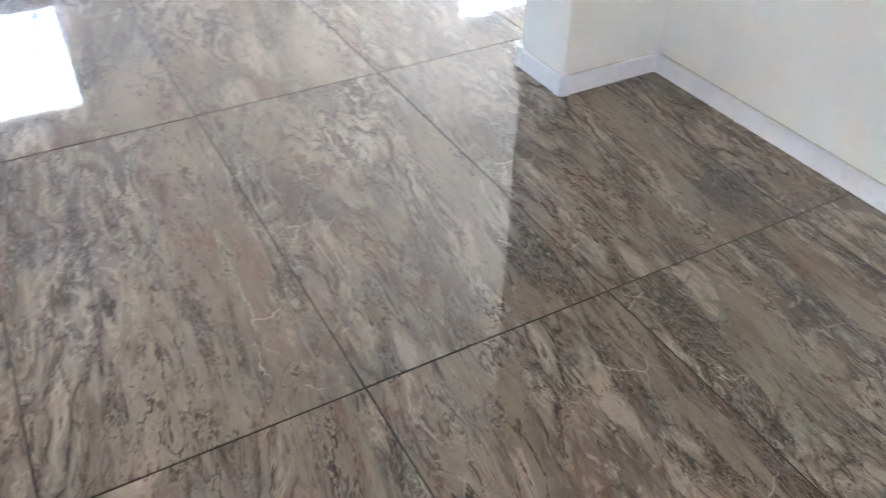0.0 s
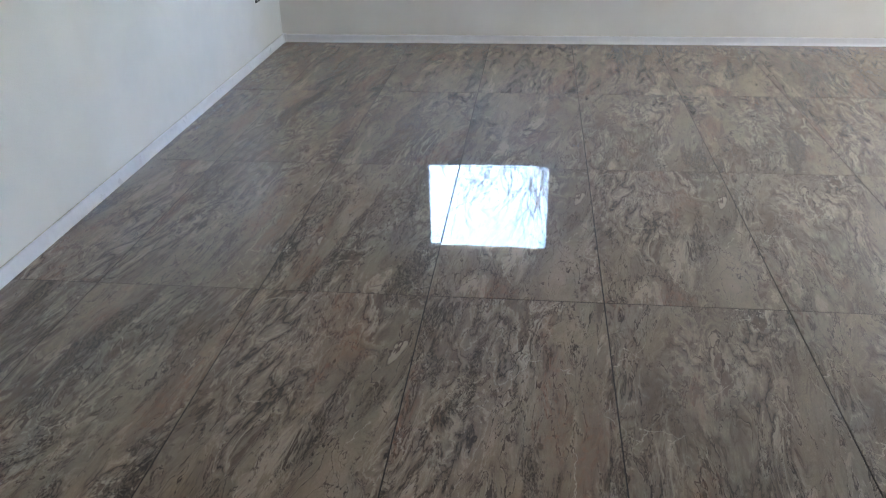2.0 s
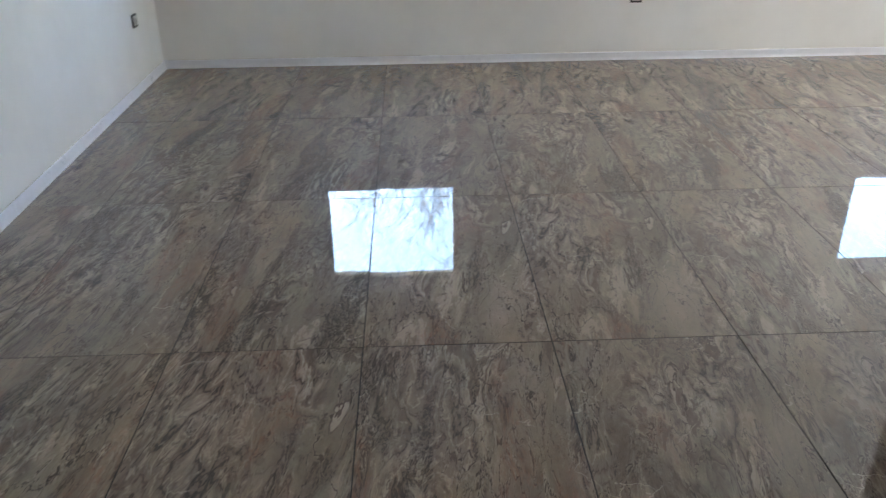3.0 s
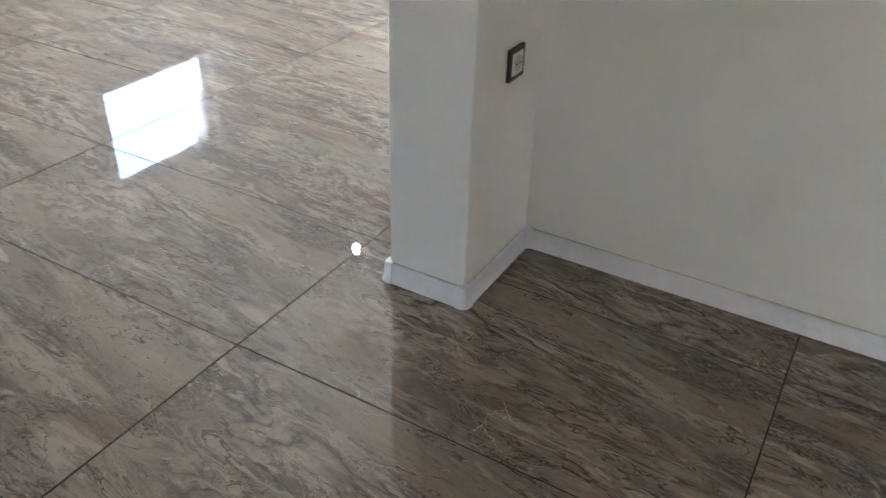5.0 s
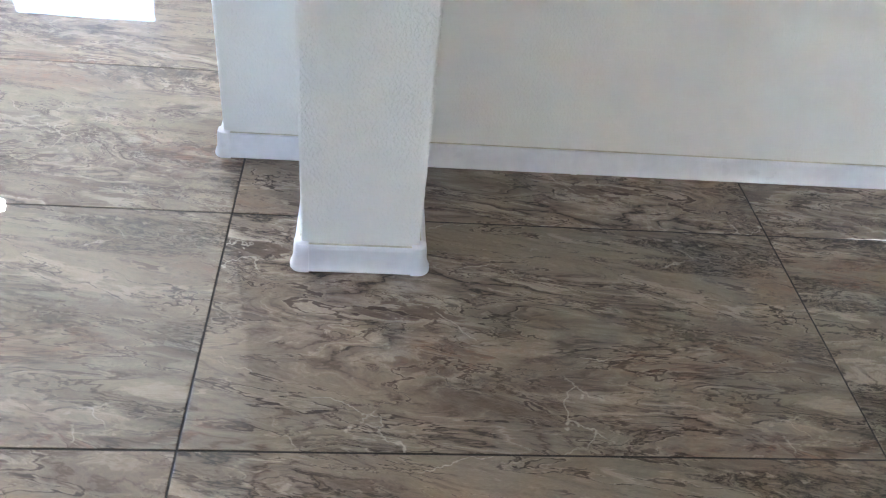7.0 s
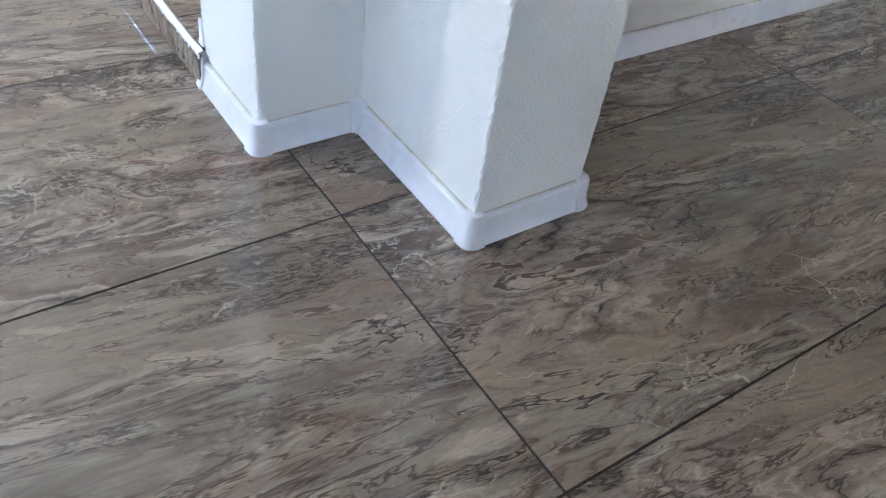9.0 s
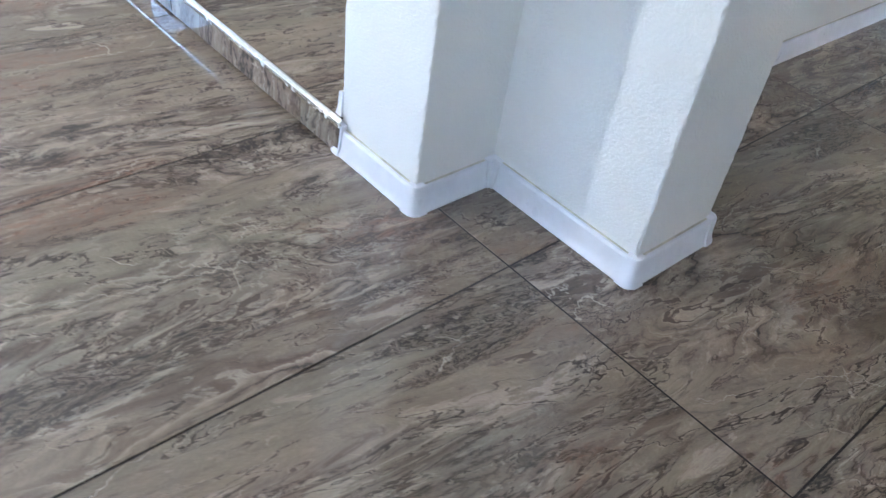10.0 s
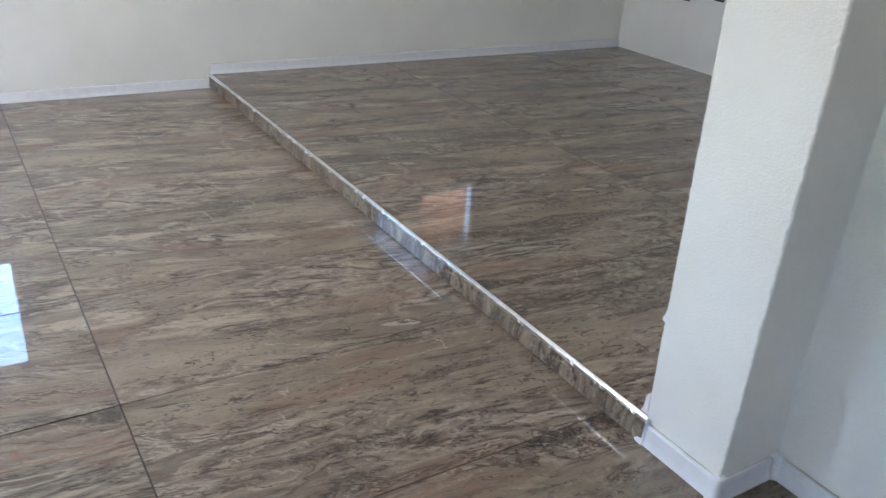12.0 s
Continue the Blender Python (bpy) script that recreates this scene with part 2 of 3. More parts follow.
TILE = stone_tile("polished_stone_tile")
GROUT = plain("dark_grout", (0.016, 0.012, 0.01), 0.95, vary=0.3, scale=200.0)
PAINT = wall_paint("cream_wall_paint", (0.82, 0.808, 0.79))
STUCCO = wall_paint("stuccoed_wall_paint", (0.82, 0.808, 0.79), 2.0)
CEILING = wall_paint("white_ceiling_paint", (0.88, 0.88, 0.87), 0.4)
PVC = plain("white_pvc", (0.78, 0.78, 0.83), 0.32, vary=0.03)
BEIGE = plain("beige_strip", (0.58, 0.55, 0.46), 0.6, vary=0.2)
STEEL = plain("brushed_aluminium", (0.80, 0.80, 0.80), 0.24, 1.0, vary=0.05, scale=90.0)
BLACK = plain("black_plastic", (0.018, 0.018, 0.02), 0.35, vary=0.2)
WHITE = plain("white_plastic", (0.75, 0.74, 0.72), 0.35, vary=0.03)
# white plastic darkened: the shade inside the socket's recess is in this colour
RECESS = plain("shaded_white_plastic", (0.48, 0.47, 0.45), 0.4, vary=0.03)
GLASS = glass_pane("window_glass")
BULB = glowing("lit_bulb_glass", (1.0, 0.94, 0.88), 46.0)
SOIL = plain("winter_grass", (0.09, 0.085, 0.05), 0.95, vary=0.5, scale=2.0)
BARK = plain("grey_bark", (0.07, 0.058, 0.048), 0.9, vary=0.4, scale=12.0)
BRICK = brick_paint("orange_brick", (0.12, 0.056, 0.038))
MORTAR = plain("grey_mortar", (0.35, 0.33, 0.30), 0.9, vary=0.15)
ROOFING = plain("brown_roofing", (0.12, 0.06, 0.045), 0.8, vary=0.2)


# ---- mesh helpers ----
def mesh_of(name, bm, material):
    me = bpy.data.meshes.new(name)
    bmesh.ops.recalc_face_normals(bm, faces=bm.faces)
    bm.to_mesh(me)
    bm.free()
    if material:
        me.materials.append(material)
    return me


def part(name, bm, material, parent=None, label=""):
    ob = new(name, mesh_of(name, bm, material))
    if parent:
        ob.parent = parent
    return tagged(ob, label)


def box(bm, x0, x1, y0, y1, z0, z1, bevel=0.0, segments=2):
    m = Matrix.Translation(((x0 + x1) / 2, (y0 + y1) / 2, (z0 + z1) / 2)) @ Matrix.Diagonal((x1 - x0, y1 - y0, z1 - z0, 1))
    made = bmesh.ops.create_cube(bm, size=1, matrix=m)["verts"]
    if bevel:
        edges = list({e for v in made for e in v.link_edges})
        bmesh.ops.bevel(bm, geom=edges, offset=bevel, segments=segments, profile=0.5, affect="EDGES")
    return bm


def boxed(*a, **k):
    return box(bmesh.new(), *a, **k)


def slab_with_holes(axis, a0, a1, z0, z1, d0, d1, holes=()):
    """An upright slab along x or y from a0 to a1, d0 to d1 thick, with openings (a0, a1, z0, z1) that go through it."""
    bm = bmesh.new()
    cuts_a = sorted({a0, a1, *[h[0] for h in holes], *[h[1] for h in holes]})
    cuts_z = sorted({z0, z1, *[h[2] for h in holes], *[h[3] for h in holes]})
    grid = {}

    def vert(i, j, d):
        if (i, j, d) not in grid:
            a, z, dd = cuts_a[i], cuts_z[j], (d0, d1)[d]
            grid[i, j, d] = bm.verts.new((a, dd, z) if axis == "x" else (dd, a, z))
        return grid[i, j, d]

    def solid(i, j):
        if not (0 <= i < len(cuts_a) - 1 and 0 <= j < len(cuts_z) - 1):
            return False
        a, z = (cuts_a[i] + cuts_a[i + 1]) / 2, (cuts_z[j] + cuts_z[j + 1]) / 2
        return not any(h[0] < a < h[1] and h[2] < z < h[3] for h in holes)

    for i in range(len(cuts_a) - 1):
        for j in range(len(cuts_z) - 1):
            if not solid(i, j):
                continue
            for d in (0, 1):
                bm.faces.new([vert(i, j, d), vert(i + 1, j, d), vert(i + 1, j + 1, d), vert(i, j + 1, d)])
            for di, dj, (p, q) in ((-1, 0, ((0, 0), (0, 1))), (1, 0, ((1, 0), (1, 1))), (0, -1, ((0, 0), (1, 0))), (0, 1, ((0, 1), (1, 1)))):
                if not solid(i + di, j + dj):
                    bm.faces.new([vert(i + p[0], j + p[1], 0), vert(i + q[0], j + q[1], 0), vert(i + q[0], j + q[1], 1), vert(i + p[0], j + p[1], 1)])
    return bm


def sweep(stations, closed=False):
    """Joins rings of points, each as long as the others, into a skin with caps."""
    bm = bmesh.new()
    rings = [[bm.verts.new(p) for p in ring] for ring in stations]
    n = len(rings[0])
    for a, b in zip(rings, rings[1:]):
        for k in range(n):
            bm.faces.new((a[k], a[(k + 1) % n], b[(k + 1) % n], b[k]))
    bm.faces.new(rings[0]), bm.faces.new(rings[-1][::-1])
    return bm


def turned(profile, steps=20):
    """A turned body from (radius, height) pairs, about the z axis."""
    bm = bmesh.new()
    rings = [[bm.verts.new((r * math.cos(2 * math.pi * k / steps), r * math.sin(2 * math.pi * k / steps), z)) for k in range(steps)] for r, z in profile]
    for a, b in zip(rings, rings[1:]):
        for k in range(steps):
            bm.faces.new((a[k], a[(k + 1) % steps], b[(k + 1) % steps], b[k]))
    bm.faces.new(rings[0][::-1]), bm.faces.new(rings[-1])
    return bm


def smooth(ob):
    for p in ob.data.polygons:
        p.use_smooth = True
    return ob


def empty(name, m=None):
    ob = new(name)
    ob.empty_display_size = 0.05
    if m is not None:
        ob.matrix_world = m
    return ob


# ---- the plan, in metres ----
WEST, EAST, NORTH, SOUTH = -1.580, 5.945, 3.660, -4.7
TOP = 2.65
PART_W, PART_E, PART_N = 2.024, 2.270, 0.047       # the wall between the near room and the raised bay
POST_W, POST_S, POST_N = 1.646, -0.394, -0.160     # the pilaster on its west side
STEP_Y, STEP_Z = 0.066, 0.081                      # front and height of the raised floor
BAY_S = -3.225
GLAZING = 0.12                                     # how deep the windows sit in the walls

WIN_N1 = (-0.571, 0.552, 0.935, 1.850)
WIN_N2 = (3.639, 4.745, 0.930, 1.850)
WIN_E1 = (1.206, 2.339, 0.900, 1.800)
WIN_E2 = (-2.055, -1.456, 1.065, 1.700)
# unseen west opening, added to let fill light into the near room
WIN_FILL = (-4.20, -3.62, 0.930, 1.850)

# the west wall stands a little out of square
SKEW = Matrix.Translation((WEST, NORTH, 0)) @ pose(0, 0, 0, 0, 0, 0.54) @ Matrix.Translation((-WEST, -NORTH, 0))

tagged(part("wall_north", slab_with_holes("x", WEST - 0.3, EAST + 0.3, -0.3, TOP + 0.2, NORTH, NORTH + 0.3, (WIN_N1, WIN_N2)), PAINT), "cream painted wall with two small white windows", "wall", kind="structure")
tagged(part("wall_east", slab_with_holes("y", SOUTH - 0.3, NORTH, -0.3, TOP + 0.2, EAST, EAST + 0.3, (WIN_E1, (-2.205, *WIN_E2[1:]))), PAINT), "cream painted end wall with two small windows", "wall", kind="structure")
tagged(part("wall_west", slab_with_holes("y", SOUTH - 0.3, NORTH, -0.3, TOP + 0.2, WEST - 0.3, WEST, (WIN_FILL,)), PAINT), "plain cream painted wall with a socket", "wall", kind="structure").matrix_world = SKEW
tagged(part("wall_south", slab_with_holes("x", WEST, PART_E, -0.3, TOP + 0.2, SOUTH - 0.3, SOUTH), PAINT), "plain cream painted wall closing the room", "wall", kind="structure")
tagged(part("wall_bay", slab_with_holes("x", PART_E, EAST, -0.3, TOP + 0.2, BAY_S - 0.25, BAY_S), PAINT), "plain cream wall behind the raised floor", "wall", kind="structure")


def plaster_block(x0, x1, y0, y1, z0, z1, free, lean=0.0):
    """A plastered block whose free upright edges are a little wavy. free: the corners (x, y) with such an edge; lean: how far out of plumb its x1 side is, per metre."""
    bm = bmesh.new()
    rings, r, steps = [], 0.005, 300
    for k in range(steps + 1):
        z = z0 + (z1 - z0) * k / steps
        ring = []
        for cx, cy, sx, sy in ((x0, y0, 1, 1), (x1, y0, -1, 1), (x1, y1, -1, -1), (x0, y1, 1, -1)):
            if (cx, cy) in free:
                w = 0.0009 * noise.noise((cx * 9, cy * 9, z * 22)) + 0.0013 * noise.noise((cx * 5, cy * 7, z * 95))
                pts = [(cx + w, cy + sy * r + w), (cx + 0.3 * r * sx + w * sx, cy + 0.3 * r * sy + w * sy), (cx + sx * r + w, cy + w)]
                pts = [(cx, cy + sy * 0.018), *pts, (cx + sx * 0.018, cy)]
                ring += pts if sx * sy > 0 else pts[::-1]
            else:
                ring.append((cx, cy))
        rings.append([(x + (lean * max(z, 0) if abs(x - x1) < 0.02 else 0), y, z) for x, y in ring])
    bm.free()
    return sweep(rings)


tagged(part("wall_partition", plaster_block(PART_W, PART_E, SOUTH, PART_N, -0.02, TOP + 0.1, {(PART_W, PART_N), (PART_E, PART_N)}, 0.026), PAINT), "cream stuccoed partition wall ending beside the step", "wall", kind="structure")
tagged(part("pilaster", plaster_block(POST_W, PART_W + 0.02, POST_S, POST_N, -0.02, TOP + 0.1, {(POST_W, POST_S), (POST_W, POST_N)}), STUCCO), "white stuccoed pilaster standing out from the partition", "pilaster", kind="structure")
tagged(part("pilaster", plaster_block(PART_E - 0.02, 2.59, -0.60, -0.365, -0.02, TOP + 0.1, {(2.59, -0.60), (2.59, -0.365)}), STUCCO), "white stuccoed pilaster on the raised floor", "pilaster", kind="structure")
tagged(part("ceiling", boxed(WEST - 0.3, EAST + 0.3, SOUTH - 0.3, NORTH + 0.3, TOP, TOP + 0.25), CEILING), "plain white painted ceiling", "ceiling", kind="structure")


# ---- windows ----
def window(name, axis, hole, wall, out=1):
    """A white plastic window set into an opening of a wall along x or y; out: the side on which the open air lies."""
    a0, a1, z0, z1 = hole
    d = wall + GLAZING
    thing = empty(name)

    def put(piece, b0, b1, e0, e1, w0, w1, mat, bevel=0.004, parent=thing):
        if out < 0:
            e0, e1 = 2 * wall - e1, 2 * wall - e0
        bm = boxed(b0, b1, e0, e1, w0, w1, bevel=bevel) if axis == "x" else boxed(e0, e1, b0, b1, w0, w1, bevel=bevel)
        return part(piece, bm, mat, parent)

    f = 0.04
    put("jamb", a0, a0 + f, d - 0.03, d + 0.04, z0, z1, PVC), put("jamb", a1 - f, a1, d - 0.03, d + 0.04, z0, z1, PVC)
    put("head", a0 + f, a1 - f, d - 0.03, d + 0.04, z1 - f, z1, PVC), put("bottom_rail", a0 + f, a1 - f, d - 0.03, d + 0.04, z0, z0 + f, PVC)
    g = 0.032
    b0, b1, w0, w1 = a0 + f + 0.002, a1 - f - 0.002, z0 + f + 0.002, z1 - f - 0.002
    sash = put("sash", b0, b0 + g, d - 0.045, d + 0.02, w0, w1, PVC, 0.006)
    put("stile", b1 - g, b1, d - 0.045, d + 0.02, w0, w1, PVC, 0.006, sash)
    put("rail", b0 + g, b1 - g, d - 0.045, d + 0.02, w0, w0 + g, PVC, 0.006, sash)
    put("rail", b0 + g, b1 - g, d - 0.045, d + 0.02, w1 - g, w1, PVC, 0.006, sash)
    pane = put("pane", b0 + g - 0.004, b1 - g + 0.004, d - 0.014, d - 0.008, w0 + g - 0.004, w1 - g + 0.004, GLASS, 0)
    pane.visible_shadow = False
    put("window_handle", b1 - g * 0.7, b1 - g * 0.3, d - 0.075, d - 0.046, (z0 + z1) / 2 - 0.06, (z0 + z1) / 2 + 0.05, WHITE, 0.005)
    put("sill", a0 - 0.03, a1 + 0.03, wall - 0.03, d - 0.032, z0 - 0.022, z0 - 0.002, PVC, 0.005)
    return tagged(thing, "small white plastic window with a single sash", "window", kind="structure")


window("window_1", "x", WIN_N1, NORTH)
window("window_2", "x", WIN_N2, NORTH)
window("window_3", "y", WIN_E1, EAST)
bay_window = window("window_4", "y", WIN_E2, EAST)
part("jamb_panel", boxed(EAST + GLAZING - 0.005, EAST + GLAZING + 0.03, -2.168, -2.057, WIN_E2[2], WIN_E2[3], bevel=0.003), MORTAR, bay_window, "grey infill panel")
part("jamb_post", boxed(EAST + GLAZING - 0.03, EAST + GLAZING + 0.04, -2.205, -2.170, WIN_E2[2], WIN_E2[3], bevel=0.004), PVC, bay_window)
# not a known window: added out of view to brighten the near room
window("fill_window", "y", WIN_FILL, WEST, -1).matrix_world = SKEW

# ---- baseboards ----
BOARD = 0.058
PROFILE = [(0.0, 0.0), (0.0195, 0.0), (0.0199, 0.003), (0.0172, 0.008), (0.0146, 0.015), (0.0128, 0.025), (0.0120, 0.041), (0.0110, 0.052), (0.008, 0.0570), (0.0, BOARD)]


def ring_at(p, out, z, grow=0.0, rise=0.0):
    """The board's outline at the wall point p, standing out along the vector out."""
    return [(p[0] + out[0] * (d + (grow if d else -0.001)), p[1] + out[1] * (d + (grow if d else -0.001)), z + h * (1 + rise / BOARD)) for d, h in PROFILE]


def board(p, q, out, z, joints=()):
    """A length of baseboard along the wall line p to q. joints: distances from p of its clip-on couplings."""
    thing = empty("baseboard")
    smooth(part("skirting", sweep([ring_at(p, out, z), ring_at(q, out, z)]), PVC, thing)).data.set_sharp_from_angle(angle=radians(25))
    u = Vector((q[0] - p[0], q[1] - p[1])).normalized()
    a, b = sorted((p[0], q[0])), sorted((p[1], q[1]))
    lo = [min(v, v + o * 0.004) for v, o in ((a[0], out[0]), (b[0], out[1]))]
    hi = [max(v, v + o * 0.004) for v, o in ((a[1], out[0]), (b[1], out[1]))]
    part("sealant_bead", boxed(lo[0], hi[0], lo[1], hi[1], z + BOARD + 0.0002, z + BOARD + 0.0014), BEIGE, thing, "thin beige strip above the baseboard")
    for d in joints:
        c = Vector(p[:2]) + u * d
        smooth(part("coupling", sweep([ring_at(c - u * 0.007, out, z, 0.0025, 0.0015), ring_at(c + u * 0.007, out, z, 0.0025, 0.0015)]), PVC, thing)).data.set_sharp_from_angle(angle=radians(25))
    return tagged(thing, "white plastic baseboard along the cream wall", "baseboard", kind="structure")


def corner_cap(c, n1, n2, z, outer=True, arm=0.015, lift=0.005):
    """A moulded cap over an outer or inner corner of two boards, whose walls face n1 and n2."""
    n1, n2, c = Vector(n1), Vector(n2), Vector(c)
    rings = []
    if outer:
        rings.append(ring_at(c - n2 * arm, n1, z, 0.0036, lift))
        for k in range(7):
            a = k / 6 * math.pi / 2
            rings.append(ring_at(c, n1 * math.cos(a) + n2 * math.sin(a), z, 0.0036, lift))
        rings.append(ring_at(c - n1 * arm, n2, z, 0.0036, lift))
    else:
        far = arm + 0.014
        rings = [ring_at(c + n2 * far, n1, z, 0.0036, lift), ring_at(c, n1 + n2, z, 0.0036, lift), ring_at(c + n1 * far, n2, z, 0.0036, lift)]
    ob = smooth(part("corner_cap", sweep(rings), PVC))
    ob.data.set_sharp_from_angle(angle=radians(40))
    return tagged(ob, "moulded white corner cap of the baseboard", "baseboard cap", "baseboard caps", "structure")


W, E_, N_, S_ = (-1, 0), (1, 0), (0, 1), (0, -1)
CAP = 0.013
board((PART_W, SOUTH + 0.03), (PART_W, POST_S - 0.02), W, 0, joints=(3.886,))
board((PART_W - 0.02, POST_S), (POST_W + CAP, POST_S), S_, 0)
board((POST_W, POST_S + CAP), (POST_W, POST_N - CAP), W, 0)
board((POST_W + CAP, POST_N), (PART_W - 0.02, POST_N), N_, 0)
board((PART_W, POST_N + 0.02), (PART_W, PART_N - CAP), W, 0)
board((PART_W + CAP, PART_N), (PART_E - 0.004, PART_N), N_, 0)
board((WEST, SOUTH + 0.03), (WEST, NORTH - 0.02), E_, 0, joints=(2.03, 4.53, 5.79)).matrix_world = SKEW
board((WEST + 0.02, NORTH), (EAST - 0.02, NORTH), S_, 0, joints=(2.52, 5.02))
board((EAST, NORTH - 0.02), (EAST, STEP_Y + 0.004), W, 0, joints=(1.8,))
board((EAST, STEP_Y - 0.004), (EAST, BAY_S + 0.002), W, STEP_Z, joints=(2.15,))
board((PART_E, PART_N + 0.004), (PART_E, -0.345), E_, STEP_Z)
board((PART_E + 0.02, -0.365), (2.59 - CAP, -0.365), N_, STEP_Z)
board((2.59, -0.365 - CAP), (2.59, -0.6), E_, STEP_Z)
corner_cap((PART_W, POST_S), W, S_, 0, False)
corner_cap((POST_W, POST_S), S_, W, 0)
corner_cap((POST_W, POST_N), W, N_, 0)
corner_cap((PART_W, POST_N), N_, W, 0, False)
corner_cap((PART_W, PART_N), W, N_, 0)
corner_cap((PART_E - 0.003, PART_N), N_, E_, 0, lift=0.012)
corner_cap((WEST, NORTH), E_, S_, 0, False)
corner_cap((EAST, NORTH), S_, W, 0, False)
corner_cap((2.59, -0.365), N_, E_, STEP_Z)


# ---- sockets ----
def wall_socket(m, label):
    """A socket with a black frame; its face looks along -y of the pose m."""
    thing = empty("wall_socket", m)
    frame_bm = bmesh.new()
    for x0, x1, z0, z1 in ((-0.041, -0.028, -0.041, 0.041), (0.028, 0.041, -0.041, 0.041), (-0.0275, 0.0275, 0.028, 0.041), (-0.0275, 0.0275, -0.041, -0.028)):
        box(frame_bm, x0, x1, -0.010, 0.0, z0, z1, 0.0015)
    part("cover_frame", frame_bm, BLACK, thing, "black plastic cover frame")
    face = slab_with_holes("x", -0.0275, 0.0275, -0.0275, 0.0275, -0.0115, -0.001)
    insert = part("socket_insert", face, WHITE, thing, "white plastic insert")
    well = turned([(0.0205, 0.0), (0.0205, 0.0025), (0.019, 0.0025), (0.018, 0.0006), (0.0, 0.0005)], 28)
    well.transform(Matrix.Translation((0, -0.0112, 0)) @ Matrix.Rotation(radians(90), 4, "X"))
    part("recess", well, RECESS, insert)
    for x in (-0.0095, 0.0095):
        hole = turned([(0.0028, 0.0), (0.0028, 0.0014), (0.002, 0.0016)], 12)
        hole.transform(Matrix.Translation((x, -0.0122, 0)) @ Matrix.Rotation(radians(90), 4, "X"))
        part("pin_hole", hole, BLACK, insert)
    return tagged(thing, label, "socket", "wall sockets")


wall_socket(pose(1.852, POST_S - 0.0005, 0.616, 0, 0, 0), "black framed white socket on the pilaster's side")
wall_socket(SKEW @ pose(WEST + 0.0005, 3.155, 0.430, 0, 0, 90), "black framed white socket low on the wall")
wall_socket(pose(1.771, NORTH - 0.0005, 0.443, 0, 0, 0), "black framed white socket low on the wall between windows")
wall_socket(pose(5.332, BAY_S + 0.0005, 0.577, 0, 0, 180), "black framed white socket above the raised floor")
wall_socket(pose(5.03, BAY_S + 0.0005, 0.62, 0, 0, 180), "black framed white socket above the raised floor")

# ---- hanging bulb ----
lamp = empty("pendant_bulb", pose(3.92, 1.64, 1.74))
smooth(part("bulb", turned([(0.004, -0.03), (0.013, -0.027), (0.02, -0.018), (0.022, -0.005), (0.02, 0.008), (0.015, 0.022), (0.013, 0.034)], 20), BULB, lamp, "lit frosted bulb"))
smooth(part("lamp_holder", turned([(0.017, 0.033), (0.02, 0.04), (0.02, 0.078), (0.013, 0.09), (0.006, 0.1)], 18), BLACK, lamp, "black plastic lamp holder"))
part("cord", turned([(0.003, 0.098), (0.003, TOP - 1.74 - 0.02)], 8), WHITE, lamp, "thin white cord")
smooth(part("ceiling_rose", turned([(0.01, TOP - 1.74 - 0.04), (0.035, TOP - 1.74 - 0.025), (0.04, TOP - 1.74)], 18), WHITE, lamp))
tagged(lamp, "lit bare bulb hanging from the ceiling on a cord", "lamp")

# ---- outside ----
tagged(part("ground", boxed(-400, 400, -400, 400, -0.9, -0.5), SOIL), "dull winter grass around the house", "ground", kind="structure")


def limb(bm, p, d, length, r, depth, rng):
    """A tapered, crooked limb that forks into thinner ones."""
    steps, ring_n = 4, 6 if depth > 1 else 4
    last = None
    for k in range(steps + 1):
        rr = r * (1 - 0.45 * k / steps)
        side = d.orthogonal().normalized()
        up = d.cross(side)
        ring = [bm.verts.new(p + (side * math.cos(2 * math.pi * j / ring_n) + up * math.sin(2 * math.pi * j / ring_n)) * rr) for j in range(ring_n)]
        if last:
            for j in range(ring_n):
                bm.faces.new((last[j], last[(j + 1) % ring_n], ring[(j + 1) % ring_n], ring[j]))
        last = ring
        if depth and k > 1:
            turn = Vector((rng.uniform(-1, 1), rng.uniform(-1, 1), rng.uniform(-0.2, 0.9)))
            limb(bm, p.copy(), (d * 0.75 + turn * 0.75).normalized(), length * rng.uniform(0.5, 0.75), max(rr * 0.6, 0.006), depth - 1, rng)
        if k < steps:
            p = p + d * (length / steps)
            d = (d + Vector((rng.uniform(-1, 1), rng.uniform(-1, 1), rng.uniform(-0.4, 0.6))) * 0.3).normalized()


def bare_tree(x, y, height, seed):
    rng = random.Random(seed)
    thing = empty("bare_tree", pose(x, y, -0.5))
    trunk = turned([(0.13, -0.05), (0.10, 0.3), (0.085, height * 0.3)], 10)
    smooth(part("trunk", trunk, BARK, thing))
    crown = bmesh.new()
    for k in range(4):
        a = 2 * math.pi * (k + rng.random()) / 4
        limb(crown, Vector((0, 0, height * (0.27 + 0.01 * k))), Vector((0.55 * math.cos(a), 0.55 * math.sin(a), 1)).normalized(), height * 0.36, 0.055, 4, rng)
    part("crown", crown, BARK, thing, "bare leafless branches")
    return tagged(thing, "leafless winter tree outside the window", "tree", "winter trees")


for k, (x, y, h) in enumerate(((0.45, 12.3, 6.3), (-0.55, 12.9, 6.2), (1.8, 13.0, 6.9), (4.4, 14.5, 7.6), (11.5, 16.0, 7.0), (15.0, 17.5, 7.5))):
    bare_tree(x, y, h, 11 + k)

